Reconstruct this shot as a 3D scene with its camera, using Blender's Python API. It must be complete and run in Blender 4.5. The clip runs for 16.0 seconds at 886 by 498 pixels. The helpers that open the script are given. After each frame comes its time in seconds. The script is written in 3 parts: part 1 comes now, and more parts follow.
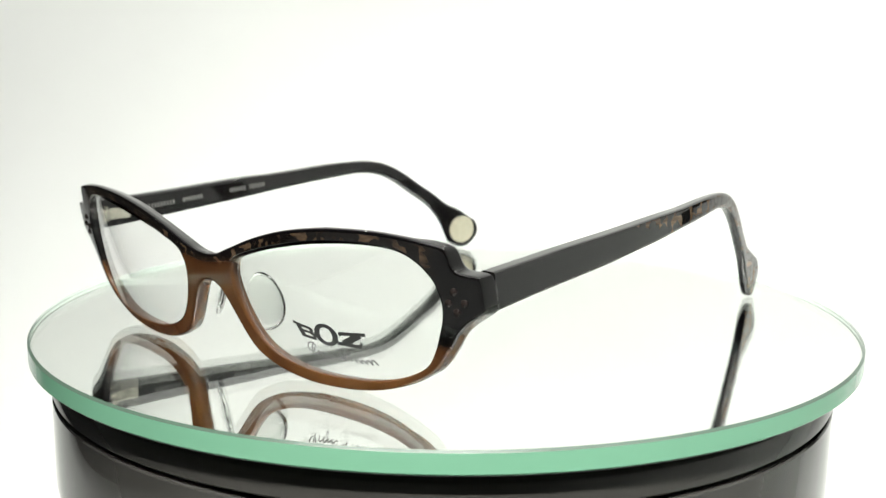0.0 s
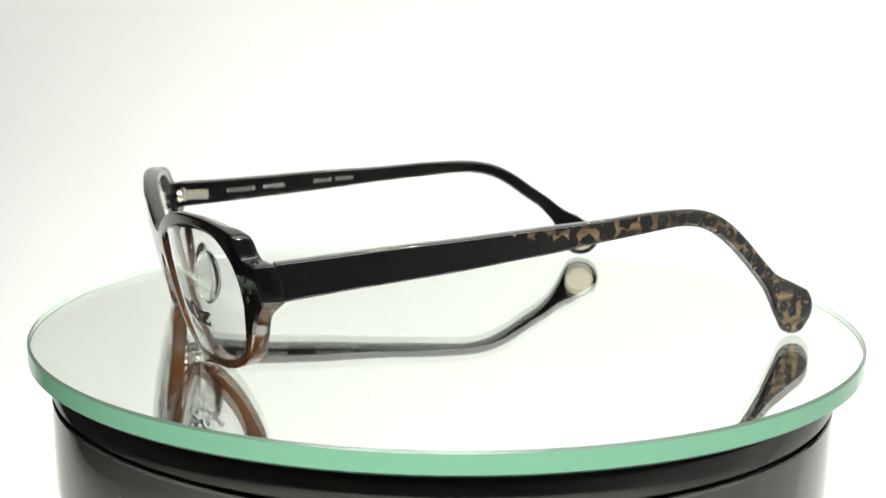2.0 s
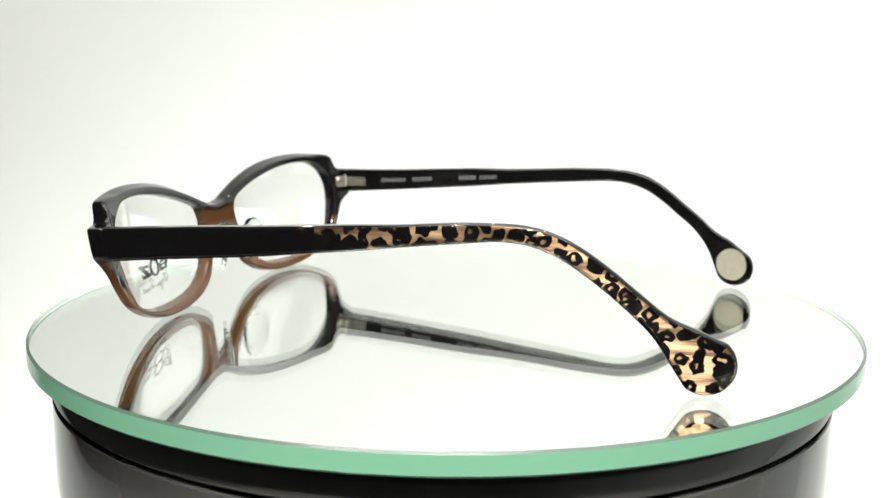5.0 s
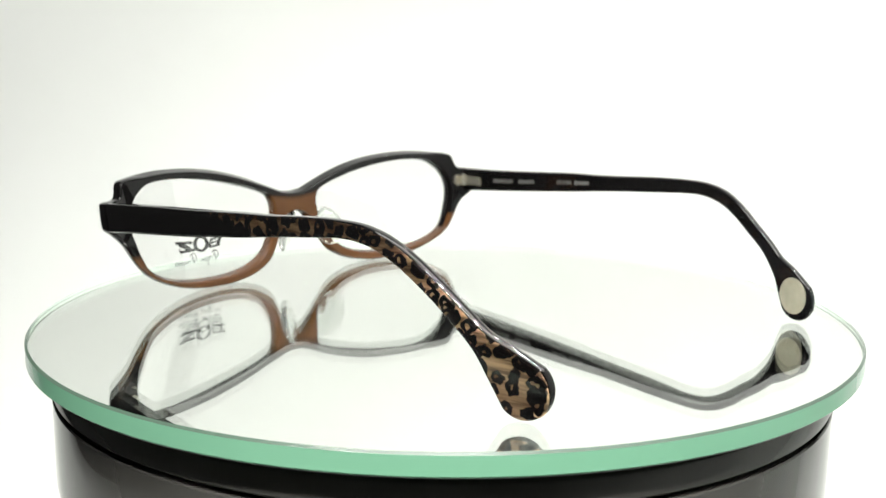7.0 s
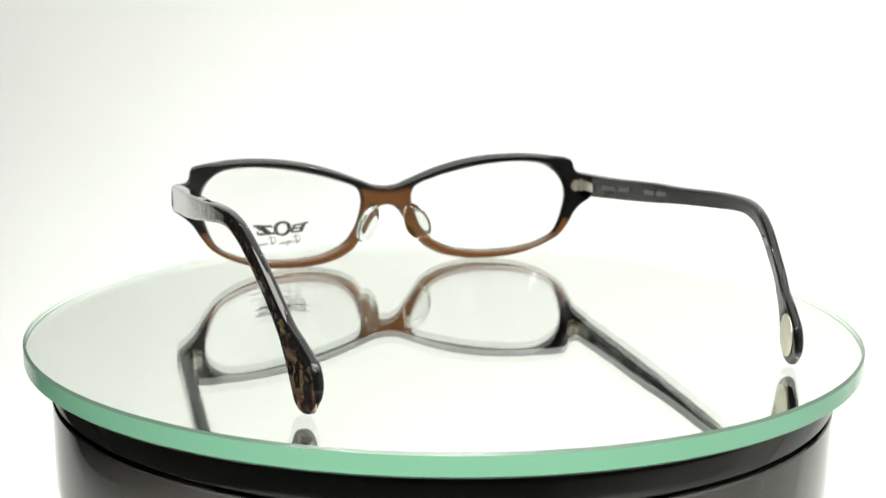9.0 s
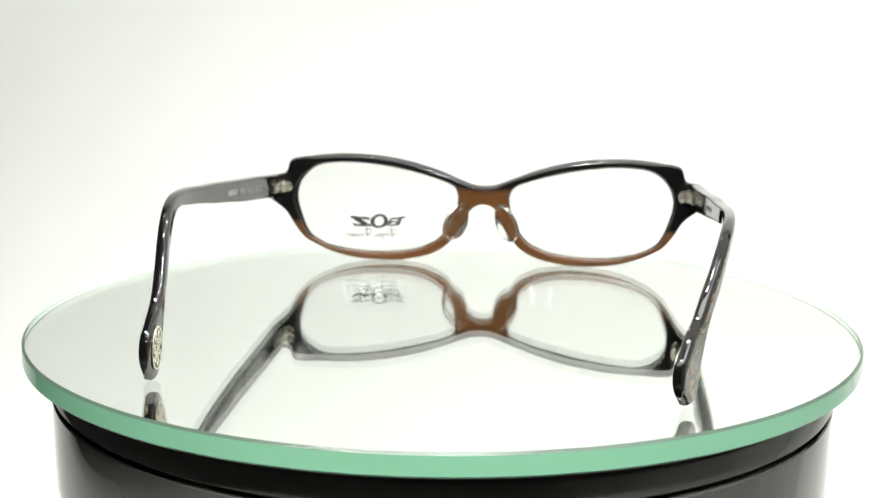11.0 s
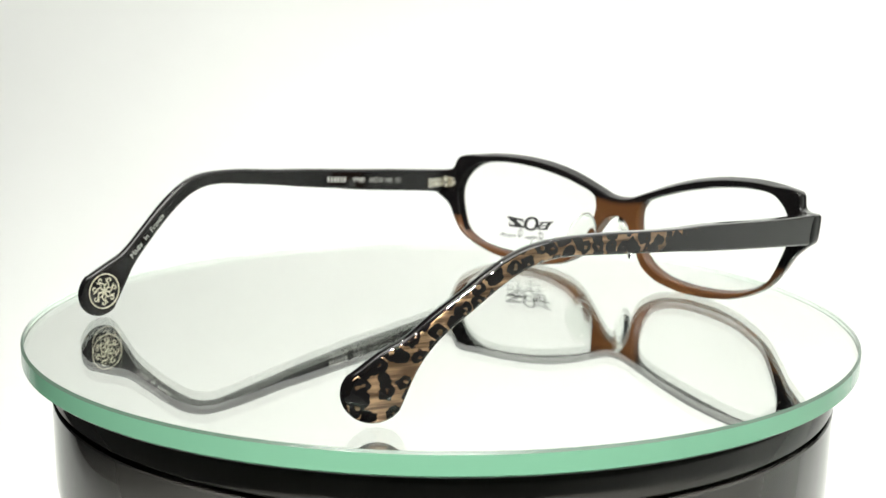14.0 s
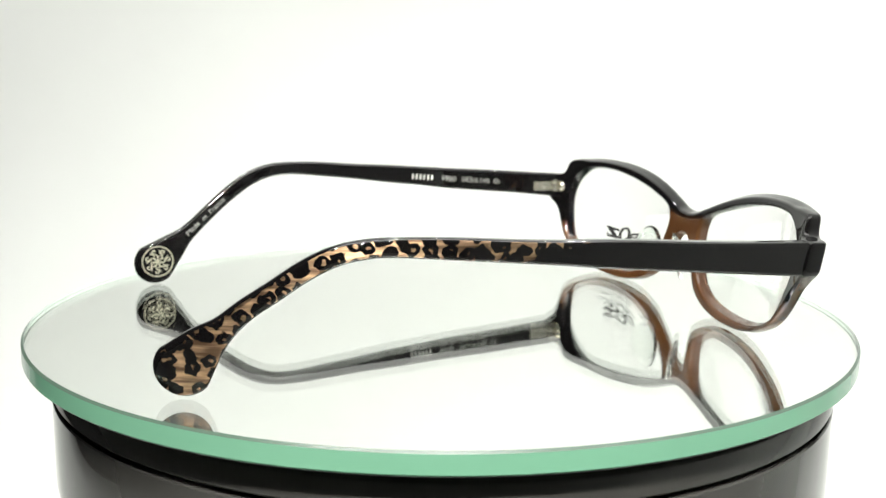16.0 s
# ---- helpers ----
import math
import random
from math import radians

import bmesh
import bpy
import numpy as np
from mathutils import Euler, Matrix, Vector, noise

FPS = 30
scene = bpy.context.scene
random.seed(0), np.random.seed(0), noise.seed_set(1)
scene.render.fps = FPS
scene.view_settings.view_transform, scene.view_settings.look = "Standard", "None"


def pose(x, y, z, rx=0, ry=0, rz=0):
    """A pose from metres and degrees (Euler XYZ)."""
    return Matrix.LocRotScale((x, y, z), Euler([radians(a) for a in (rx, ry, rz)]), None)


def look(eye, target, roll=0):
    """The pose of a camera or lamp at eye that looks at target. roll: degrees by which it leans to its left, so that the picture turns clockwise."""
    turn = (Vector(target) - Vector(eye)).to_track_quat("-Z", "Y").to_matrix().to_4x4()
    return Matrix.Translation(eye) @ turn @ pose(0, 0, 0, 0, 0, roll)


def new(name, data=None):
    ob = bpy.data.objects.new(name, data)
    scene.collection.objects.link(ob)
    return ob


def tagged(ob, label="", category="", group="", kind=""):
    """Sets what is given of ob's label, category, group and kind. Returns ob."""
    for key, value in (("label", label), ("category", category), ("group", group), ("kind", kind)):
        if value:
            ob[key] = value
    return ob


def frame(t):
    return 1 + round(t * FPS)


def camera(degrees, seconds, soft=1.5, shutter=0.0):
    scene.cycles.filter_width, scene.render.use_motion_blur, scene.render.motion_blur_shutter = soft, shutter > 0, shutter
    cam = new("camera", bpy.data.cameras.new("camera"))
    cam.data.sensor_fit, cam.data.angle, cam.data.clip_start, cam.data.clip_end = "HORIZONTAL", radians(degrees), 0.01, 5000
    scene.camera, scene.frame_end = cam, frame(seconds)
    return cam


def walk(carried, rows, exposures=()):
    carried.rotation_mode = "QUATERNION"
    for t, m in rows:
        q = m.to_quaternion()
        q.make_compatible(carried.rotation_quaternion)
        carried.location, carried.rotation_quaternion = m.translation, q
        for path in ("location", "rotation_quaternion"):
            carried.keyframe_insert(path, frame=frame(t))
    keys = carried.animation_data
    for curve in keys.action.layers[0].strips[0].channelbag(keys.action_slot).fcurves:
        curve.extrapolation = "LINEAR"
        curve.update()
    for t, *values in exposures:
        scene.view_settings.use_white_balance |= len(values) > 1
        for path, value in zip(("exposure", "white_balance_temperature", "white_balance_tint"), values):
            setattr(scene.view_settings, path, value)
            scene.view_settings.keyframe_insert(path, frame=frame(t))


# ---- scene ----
# ---- camera: it stands still, a hand's length from the turntable ----
EYE = Vector((0.0, -0.280, 0.0683))
PITCH, YAW, ROLL = 10.454, 0.083, 0.598
cam = camera(45.54, 16.0, soft=1.4)
FWD = Vector((-math.sin(radians(YAW)) * math.cos(radians(PITCH)), math.cos(radians(YAW)) * math.cos(radians(PITCH)), -math.sin(radians(PITCH))))
STAND = look(EYE, EYE + FWD, ROLL)
cam.data.dof.use_dof, cam.data.dof.focus_distance, cam.data.dof.aperture_fstop = True, 0.220, 32.0
walk(cam, [(0.0, STAND), (16.0, STAND)])

# the turntable's angle in degrees, time by time
TURN_T = [0.0, 2.0, 4.0, 6.4, 7.8, 9.2, 11.3, 12.5, 14.0, 16.0]
TURN_A = [66.68, 39.8, 13.64, -18.0, -36.8, -55.2, -82.68, -98.44, -117.8, -143.76]


def turn(t):
    return float(np.interp(t, TURN_T, TURN_A))


# ---- world and lights ----
world = bpy.data.worlds.new("studio_air")
scene.world = world
world.use_nodes = True
world.node_tree.nodes["Background"].inputs[0].default_value = (0.9, 0.95, 0.93, 1)
world.node_tree.nodes["Background"].inputs[1].default_value = 0.28


def area(name, eye, target, sx, sy, power, colour=(1, 0.98, 0.94)):
    d = bpy.data.lights.new(name, "AREA")
    d.shape, d.size, d.size_y, d.energy, d.color = "RECTANGLE", sx, sy, power, colour
    ob = new(name, d)
    ob.matrix_world = look(eye, target)
    return ob


WARM = (1.0, 0.993, 0.94)
# unseen broad fill from above, added to soften and brighten everything
area("overhead_fill", (0.30, 0.26, 0.92), (0.30, 0.20, 0.0), 1.2, 0.46, 2.4, WARM)
# second unseen fill, added only to whiten the paper behind
area("backdrop_fill", (0.38, -0.15, 0.80), (0.34, 0.62, 0.32), 1.5, 0.4, 18.5, WARM)
for x, y, z, power in ((-0.03, -0.42, 0.46, 0.38), (0.03, -0.42, 0.46, 0.38), (0.09, -0.42, 0.46, 0.38), (-0.20, -0.34, 0.50, 0.2), (0.24, 0.28, 0.62, 0.14), (-0.30, 0.20, 0.62, 0.14), (-0.13, 0.02, 0.62, 0.12), (0.13, 0.00, 0.62, 0.12), (0.00, 0.33, 0.58, 0.12)):
    area("led_lamp", (x, y, z), (0, 0, 0), 0.012, 0.012, power, WARM).data.spread = radians(60)
scene.view_settings.exposure = 0.0


# ---- materials ----
def material(name):
    m = bpy.data.materials.new(name)
    m.use_nodes = True
    return m, m.node_tree.nodes, m.node_tree.links, m.node_tree.nodes["Principled BSDF"]


def put(sock, v):
    sock.default_value = (*v, 1) if isinstance(v, tuple) and len(v) == 3 else v


def plain(name, colour, rough, metal=0.0, coat=0.0, vary=0.12, scale=60.0, bump=0.0, bump_scale=900.0, ior=1.5):
    """A surface with two scales of colour and gloss variation and a fine relief."""
    m, n, l, b = material(name)
    tc = n.new("ShaderNodeTexCoord")
    big, fine = n.new("ShaderNodeTexNoise"), n.new("ShaderNodeTexNoise")
    big.inputs["Scale"].default_value, big.inputs["Detail"].default_value = scale, 3
    fine.inputs["Scale"].default_value, fine.inputs["Detail"].default_value = bump_scale, 2
    mix = n.new("ShaderNodeMix")
    mix.data_type = "RGBA"
    put(mix.inputs[6], tuple(c * (1 - vary) for c in colour))
    put(mix.inputs[7], tuple(min(1, c * (1 + vary)) for c in colour))
    l.new(tc.outputs["Object"], big.inputs["Vector"]), l.new(tc.outputs["Object"], fine.inputs["Vector"])
    l.new(big.outputs["Fac"], mix.inputs[0]), l.new(mix.outputs[2], b.inputs["Base Color"])
    rr = n.new("ShaderNodeMapRange")
    rr.inputs[3].default_value, rr.inputs[4].default_value = rough * 0.8, rough * 1.25
    l.new(fine.outputs["Fac"], rr.inputs[0]), l.new(rr.outputs[0], b.inputs["Roughness"])
    b.inputs["Metallic"].default_value, b.inputs["Coat Weight"].default_value, b.inputs["IOR"].default_value = metal, coat, ior
    if bump:
        bp = n.new("ShaderNodeBump")
        bp.inputs["Strength"].default_value, bp.inputs["Distance"].default_value = bump, 0.0002
        l.new(fine.outputs["Fac"], bp.inputs["Height"]), l.new(bp.outputs[0], b.inputs["Normal"])
    return m


def calc(n, l, op, a, b=None, c=None):
    x = n.new("ShaderNodeMath")
    x.operation = op
    for i, v in enumerate((a, b, c)):
        if v is None:
            continue
        if isinstance(v, (int, float)):
            x.inputs[i].default_value = v
        else:
            l.new(v, x.inputs[i])
    return x.outputs[0]


def ramp(n, l, x, lo, hi):
    r = n.new("ShaderNodeMapRange")
    r.interpolation_type = "SMOOTHSTEP"
    l.new(x, r.inputs[0])
    r.inputs[1].default_value, r.inputs[2].default_value = lo, hi
    return r.outputs[0]


def blend(n, l, f, a, b):
    x = n.new("ShaderNodeMix")
    x.data_type = "RGBA"
    for s, v in ((x.inputs[0], f), (x.inputs[6], a), (x.inputs[7], b)):
        if isinstance(v, (int, float)):
            s.default_value = v
        elif isinstance(v, tuple):
            put(s, v)
        else:
            l.new(v, s)
    return x.outputs[2]


BLACK, TAN, UMBER, BROWN = (0.0024, 0.0022, 0.0023), (0.36, 0.235, 0.14), (0.07, 0.042, 0.026), (0.044, 0.0185, 0.007)


def leopard(n, l, tc, along="Y"):
    """Spots of near black, some with paler hearts, on a streaked tan ground: colour out, and the ground's share."""
    sp, mp = n.new("ShaderNodeSeparateXYZ"), n.new("ShaderNodeCombineXYZ")
    l.new(tc.outputs["Object"], sp.inputs[0])
    l.new(sp.outputs[along], mp.inputs[0]), l.new(sp.outputs["Z"], mp.inputs[1])
    nz = n.new("ShaderNodeTexNoise")
    nz.inputs["Scale"].default_value, nz.inputs["Detail"].default_value = 330, 2
    l.new(mp.outputs[0], nz.inputs["Vector"])
    warp = n.new("ShaderNodeVectorMath")
    warp.operation = "MULTIPLY_ADD"
    warp.inputs[1].default_value = (0.0032, 0.0032, 0.0)
    l.new(nz.outputs["Color"], warp.inputs[0]), l.new(mp.outputs[0], warp.inputs[2])
    vo = n.new("ShaderNodeTexVoronoi")
    vo.voronoi_dimensions = "2D"
    vo.inputs["Scale"].default_value, vo.inputs["Randomness"].default_value = 325, 0.85
    l.new(warp.outputs[0], vo.inputs["Vector"])
    spot = ramp(n, l, vo.outputs["Distance"], 0.53, 0.46)
    heart = calc(n, l, "MULTIPLY", ramp(n, l, vo.outputs["Distance"], 0.20, 0.13), ramp(n, l, nz.outputs["Fac"], 0.50, 0.56))
    st = n.new("ShaderNodeTexNoise")
    ms = n.new("ShaderNodeMapping")
    ms.inputs["Scale"].default_value = (200, 50, 700)
    st.inputs["Scale"].default_value, st.inputs["Detail"].default_value = 1.0, 3
    l.new(tc.outputs["Object"], ms.inputs[0]), l.new(ms.outputs[0], st.inputs["Vector"])
    ground = blend(n, l, ramp(n, l, st.outputs["Fac"], 0.35, 0.68), UMBER, TAN)
    dark = calc(n, l, "SUBTRACT", spot, calc(n, l, "MULTIPLY", heart, 0.75))
    return blend(n, l, dark, ground, (0.011, 0.007, 0.005)), calc(n, l, "SUBTRACT", 1.0, dark)


def axes(n, l, tc):
    sp = n.new("ShaderNodeSeparateXYZ")
    l.new(tc.outputs["Object"], sp.inputs[0])
    return sp.outputs


def gloss(b, rough=0.05):
    b.inputs["Roughness"].default_value = rough
    b.inputs["Coat Weight"].default_value, b.inputs["Coat Roughness"].default_value = 0.0, 0.04


def temple_leopard():
    """Black at the hinge, turning to leopard towards the tip."""
    m, n, l, b = material("leopard_acetate")
    tc = n.new("ShaderNodeTexCoord")
    x, y, z = axes(n, l, tc)
    nz = n.new("ShaderNodeTexNoise")
    nz.inputs["Scale"].default_value = 260
    l.new(tc.outputs["Object"], nz.inputs["Vector"])
    edge = calc(n, l, "ADD", y, calc(n, l, "MULTIPLY", calc(n, l, "SUBTRACT", calc(n, l, "MAXIMUM", z, 0.0255), 0.029), 4.0))
    edge = calc(n, l, "ADD", edge, calc(n, l, "MULTIPLY", calc(n, l, "SUBTRACT", nz.outputs["Fac"], 0.5), 0.016))
    mask, (colour, ground) = ramp(n, l, edge, 0.065, 0.070), leopard(n, l, tc)
    l.new(blend(n, l, calc(n, l, "MULTIPLY", mask, ground), BLACK, (0.030, 0.019, 0.012)), b.inputs["Base Color"])
    gloss(b)
    b.inputs["Coat Weight"].default_value = 0.2
    # under the lacquer lies a brushed gold foil, its grain along the arm, which throws light up and down
    foil, mx, grain = n.new("ShaderNodeBsdfAnisotropic"), n.new("ShaderNodeMixShader"), n.new("ShaderNodeCombineXYZ")
    foil.distribution = "BECKMANN"
    foil.inputs["Roughness"].default_value, foil.inputs["Anisotropy"].default_value = 0.48, -0.58
    grain.inputs[2].default_value = 1.0
    l.new(grain.outputs[0], foil.inputs["Tangent"])
    l.new(colour, foil.inputs["Color"])
    l.new(calc(n, l, "MULTIPLY", calc(n, l, "MULTIPLY", mask, ground), 0.85), mx.inputs[0])
    l.new(b.outputs[0], mx.inputs[1]), l.new(foil.outputs[0], mx.inputs[2])
    lacquer, over, fres = n.new("ShaderNodeBsdfAnisotropic"), n.new("ShaderNodeMixShader"), n.new("ShaderNodeFresnel")
    lacquer.inputs["Roughness"].default_value, fres.inputs["IOR"].default_value = 0.05, 1.5
    l.new(calc(n, l, "MULTIPLY", calc(n, l, "MULTIPLY", mask, ground), fres.outputs[0]), over.inputs[0])
    l.new(mx.outputs[0], over.inputs[1]), l.new(lacquer.outputs[0], over.inputs[2])
    l.new(over.outputs[0], n["Material Output"].inputs["Surface"])
    return m


def front_two_tone(name, patterned, low=BROWN, drop=0.0112):
    """Black brow with faint leopard over translucent brown lower rims."""
    m, n, l, b = material(name)
    tc = n.new("ShaderNodeTexCoord")
    x, y, z = axes(n, l, tc)
    ax = calc(n, l, "ABSOLUTE", x)
    line = calc(n, l, "SUBTRACT", 0.0232, calc(n, l, "MULTIPLY", ramp(n, l, ax, 0.030, 0.058), drop))
    line = calc(n, l, "ADD", line, calc(n, l, "MULTIPLY", ramp(n, l, ax, 0.0, 0.012), 0.0012))
    brow = ramp(n, l, calc(n, l, "SUBTRACT", z, line), -0.0012, 0.0011)
    nz = n.new("ShaderNodeTexNoise")
    nz.inputs["Scale"].default_value = 90
    l.new(tc.outputs["Object"], nz.inputs["Vector"])
    brown = blend(n, l, nz.outputs["Fac"], tuple(c * 0.75 for c in low), tuple(c * 1.2 for c in low))
    if patterned:
        faint = blend(n, l, 0.82, leopard(n, l, tc, "X")[0], BLACK)
        faint = blend(n, l, ramp(n, l, ax, 0.0570, 0.0625), faint, BLACK)
    else:
        faint = BLACK
    l.new(blend(n, l, brow, brown, faint), b.inputs["Base Color"])
    gloss(b, 0.045)
    b.inputs["Specular IOR Level"].default_value = 0.34
    tr, mx = n.new("ShaderNodeBsdfTranslucent"), n.new("ShaderNodeMixShader")
    put(tr.inputs["Color"], (0.25, 0.105, 0.042))
    l.new(calc(n, l, "MULTIPLY", calc(n, l, "SUBTRACT", 1.0, brow), 0.11), mx.inputs[0])
    l.new(b.outputs[0], mx.inputs[1]), l.new(tr.outputs[0], mx.inputs[2])
    l.new(mx.outputs[0], n["Material Output"].inputs["Surface"])
    return m


def clear(name, colour=(1, 1, 1), ior=1.49, rough=0.0):
    m, n, l, b = material(name)
    put(b.inputs["Base Color"], colour)
    b.inputs["Transmission Weight"].default_value, b.inputs["Roughness"].default_value, b.inputs["IOR"].default_value = 1.0, rough, ior
    return m


def edge_glass(name, skin, rough=0.15):
    """Polished edge of green float glass."""
    m, n, l, b = material(name)
    tc, nz = n.new("ShaderNodeTexCoord"), n.new("ShaderNodeTexNoise")
    nz.inputs["Scale"].default_value = 35
    l.new(tc.outputs["Object"], nz.inputs["Vector"])
    l.new(blend(n, l, nz.outputs["Fac"], tuple(c * 0.94 for c in skin), skin), b.inputs["Base Color"])
    b.inputs["Roughness"].default_value = rough
    return m


M_BACK = plain("white_backdrop_paper", (0.80, 0.82, 0.80), 0.7, vary=0.03, scale=5, bump=0.05, bump_scale=60)
M_ROOM = plain("dim_room_plaster", (0.09, 0.09, 0.093), 0.9, vary=0.2, scale=3)
M_DRUM = plain("black_gloss_plastic", (0.038, 0.037, 0.034), 0.05, vary=0.3, scale=25, bump=0.012, bump_scale=500)
# near-black: painted shade inside the platter gap, and the mirror's backing paint
M_GROOVE = plain("groove_shade_and_backing_black", (0.004, 0.004, 0.004), 0.6)
M_EDGE = edge_glass("green_glass_edge", (0.140, 0.315, 0.210))
M_CHAMFER = edge_glass("ground_glass_chamfer", (0.045, 0.075, 0.055), 0.3)
M_MIRROR = plain("silvered_mirror", (0.955, 0.975, 0.95), 0.0, metal=1.0, vary=0.0)
M_INNER = plain("pale_inside_of_glass_edge", (0.38, 0.45, 0.41), 0.5, vary=0.04)
M_TOP = clear("clear_float_glass", (0.995, 1.0, 0.996), 1.5)
M_BLACK = plain("black_acetate", BLACK, 0.05, vary=0.2)
M_TEMPLE = temple_leopard()
M_FRONT, M_REAR = front_two_tone("patterned_two_tone_acetate", True), front_two_tone("two_tone_acetate", False)
M_SIDE = front_two_tone("two_tone_acetate_side", False, BROWN, 0.0042)
M_RIM = front_two_tone("greyed_inner_rim_acetate", False, (0.040, 0.023, 0.015), 0.016)
M_LENS = clear("clear_demo_lens", (0.99, 0.995, 0.99))
M_PAD = clear("clear_nose_pad_plastic", (0.90, 0.92, 0.90), 1.46, 0.01)
M_STEEL = plain("nickel_silver", (0.72, 0.69, 0.60), 0.25, metal=1.0, vary=0.1, scale=300)
M_RIVET = plain("dark_rivet_acetate", (0.013, 0.010, 0.009), 0.06, vary=0.3, scale=300)
M_INK = plain("black_lens_ink", (0.01, 0.01, 0.01), 0.5)
M_GREYINK = plain("grey_lens_ink", (0.04, 0.042, 0.042), 0.5)
M_INK.node_tree.nodes["Principled BSDF"].inputs["Specular IOR Level"].default_value = 0.1
M_PRINT = plain("pale_grey_print", (0.19, 0.19, 0.18), 0.5)
M_DIMPRINT = plain("dim_grey_print", (0.045, 0.045, 0.043), 0.5)
M_CREAM = plain("cream_metal_inlay", (0.42, 0.40, 0.31), 0.32, metal=0.8, vary=0.15, scale=400)


# ---- mesh helpers (lengths in millimetres) ----
def part(name, bm, mat, parent, label="", smooth=True, up=False, out=False):
    bmesh.ops.recalc_face_normals(bm, faces=bm.faces)
    if up:
        bmesh.ops.reverse_faces(bm, faces=[f for f in bm.faces if f.normal.z < 0])
    if out:
        bm.normal_update()
        bmesh.ops.reverse_faces(bm, faces=[f for f in bm.faces if f.normal.xy.dot(f.calc_center_median().xy) < 0])
    bmesh.ops.scale(bm, vec=(0.001, 0.001, 0.001), verts=bm.verts)
    me = bpy.data.meshes.new(name)
    bm.to_mesh(me)
    bm.free()
    for m in mat if isinstance(mat, (list, tuple)) else (mat,):
        me.materials.append(m)
    if smooth:
        me.shade_smooth()
        me.set_sharp_from_angle(angle=radians(40))
    ob = new(name, me)
    ob.parent = parent
    if label:
        ob["label"] = label
    return ob


def lathe(rz, n=160, centre=(0, 0)):
    """Turn a profile of (radius, height) round the upright axis; the ends stay open unless the radius is 0."""
    bm = bmesh.new()
    rings = [[bm.verts.new((centre[0] + r * math.cos(2 * math.pi * i / n), centre[1] + r * math.sin(2 * math.pi * i / n), z)) for i in range(n)] if r > 0
             else [bm.verts.new((*centre, z))] for r, z in rz]
    for a, b in zip(rings, rings[1:]):
        for i in range(n):
            q = [a[i % len(a)], a[(i + 1) % len(a)], b[(i + 1) % len(b)], b[i % len(b)]]
            q = list(dict.fromkeys(q))
            if len(q) > 2:
                bm.faces.new(q)
    return bm


def smooth_loop(pts, closed=True, step=8):
    """Catmull-Rom through the points."""
    P = [Vector(p) for p in pts]
    n, out = len(P), []
    for i in range(n if closed else n - 1):
        g = (lambda k: P[k % n]) if closed else (lambda k: P[max(0, min(n - 1, k))])
        a, b, c, d = g(i - 1), g(i), g(i + 1), g(i + 2)
        for s in range(step):
            t = s / step
            out.append(0.5 * (2 * b + (c - a) * t + (2 * a - 5 * b + 4 * c - d) * t * t + (3 * b - a - 3 * c + d) * t ** 3))
    return out if closed else out + [P[-1]]


def offset(loop, d):
    """Move a closed 2D loop inwards by d (it runs either way round)."""
    n = len(loop)
    area2 = sum(loop[i].x * loop[(i + 1) % n].y - loop[(i + 1) % n].x * loop[i].y for i in range(n))
    s = 1 if area2 > 0 else -1
    out = []
    for i in range(n):
        t = (loop[(i + 1) % n] - loop[i - 1]).normalized()
        out.append(loop[i] + Vector((-t.y, t.x)) * s * d)
    return out


def ribbon(bm, pts, width, place, thick=0.08):
    """A flat raised strip along 2D points; place(u, v, h) gives its place in space."""
    P = [Vector(p) for p in pts]
    rows = []
    for i, p in enumerate(P):
        t = (P[min(i + 1, len(P) - 1)] - P[max(i - 1, 0)]).normalized()
        nrm = Vector((-t.y, t.x)) * width / 2
        rows.append([bm.verts.new(place(*q, h)) for q, h in ((p - nrm, 0), (p - nrm, thick), (p + nrm, thick), (p + nrm, 0))])
    for a, b in zip(rows, rows[1:]):
        for j in range(4):
            bm.faces.new((a[j], a[(j + 1) % 4], b[(j + 1) % 4], b[j]))
    bm.faces.new(rows[0]), bm.faces.new(rows[-1][::-1])


def slab(bm, loop, place, thick=0.05):
    """A raised plate with a 2D outline (convex, or nearly so)."""
    a = [bm.verts.new(place(p[0], p[1], 0)) for p in loop]
    b = [bm.verts.new(place(p[0], p[1], thick)) for p in loop]
    bm.faces.new(a), bm.faces.new(b[::-1])
    for i in range(len(a)):
        bm.faces.new((a[i], a[(i + 1) % len(a)], b[(i + 1) % len(a)], b[i]))


def block(bm, c, size, bevel=0.2, m=None):
    r = bmesh.ops.create_cube(bm, size=1.0)["verts"]
    bmesh.ops.scale(bm, vec=size, verts=r)
    if m:
        bmesh.ops.transform(bm, matrix=m, verts=r)
    bmesh.ops.translate(bm, vec=c, verts=r)
    if bevel:
        bmesh.ops.bevel(bm, geom=list({e for v in r for e in v.link_edges}), offset=bevel, segments=2, affect="EDGES")


def rod(bm, c, radius, depth, m=Matrix(), n=20, bevel=0.15):
    r = bmesh.ops.create_cone(bm, cap_ends=True, segments=n, radius1=radius, radius2=radius, depth=depth)["verts"]
    caps = [e for e in {e for v in r for e in v.link_edges} if len(e.link_faces) == 2 and any(len(f.verts) > 4 for f in e.link_faces)]
    if bevel:
        r = list({v for f in bmesh.ops.bevel(bm, geom=caps, offset=bevel, segments=2, affect="EDGES")["faces"] for v in f.verts} | {v for v in r if v.is_valid})
    bmesh.ops.transform(bm, matrix=Matrix.Translation(c) @ m, verts=r)


# ---- the studio ----
FLOOR_Z = -250.0


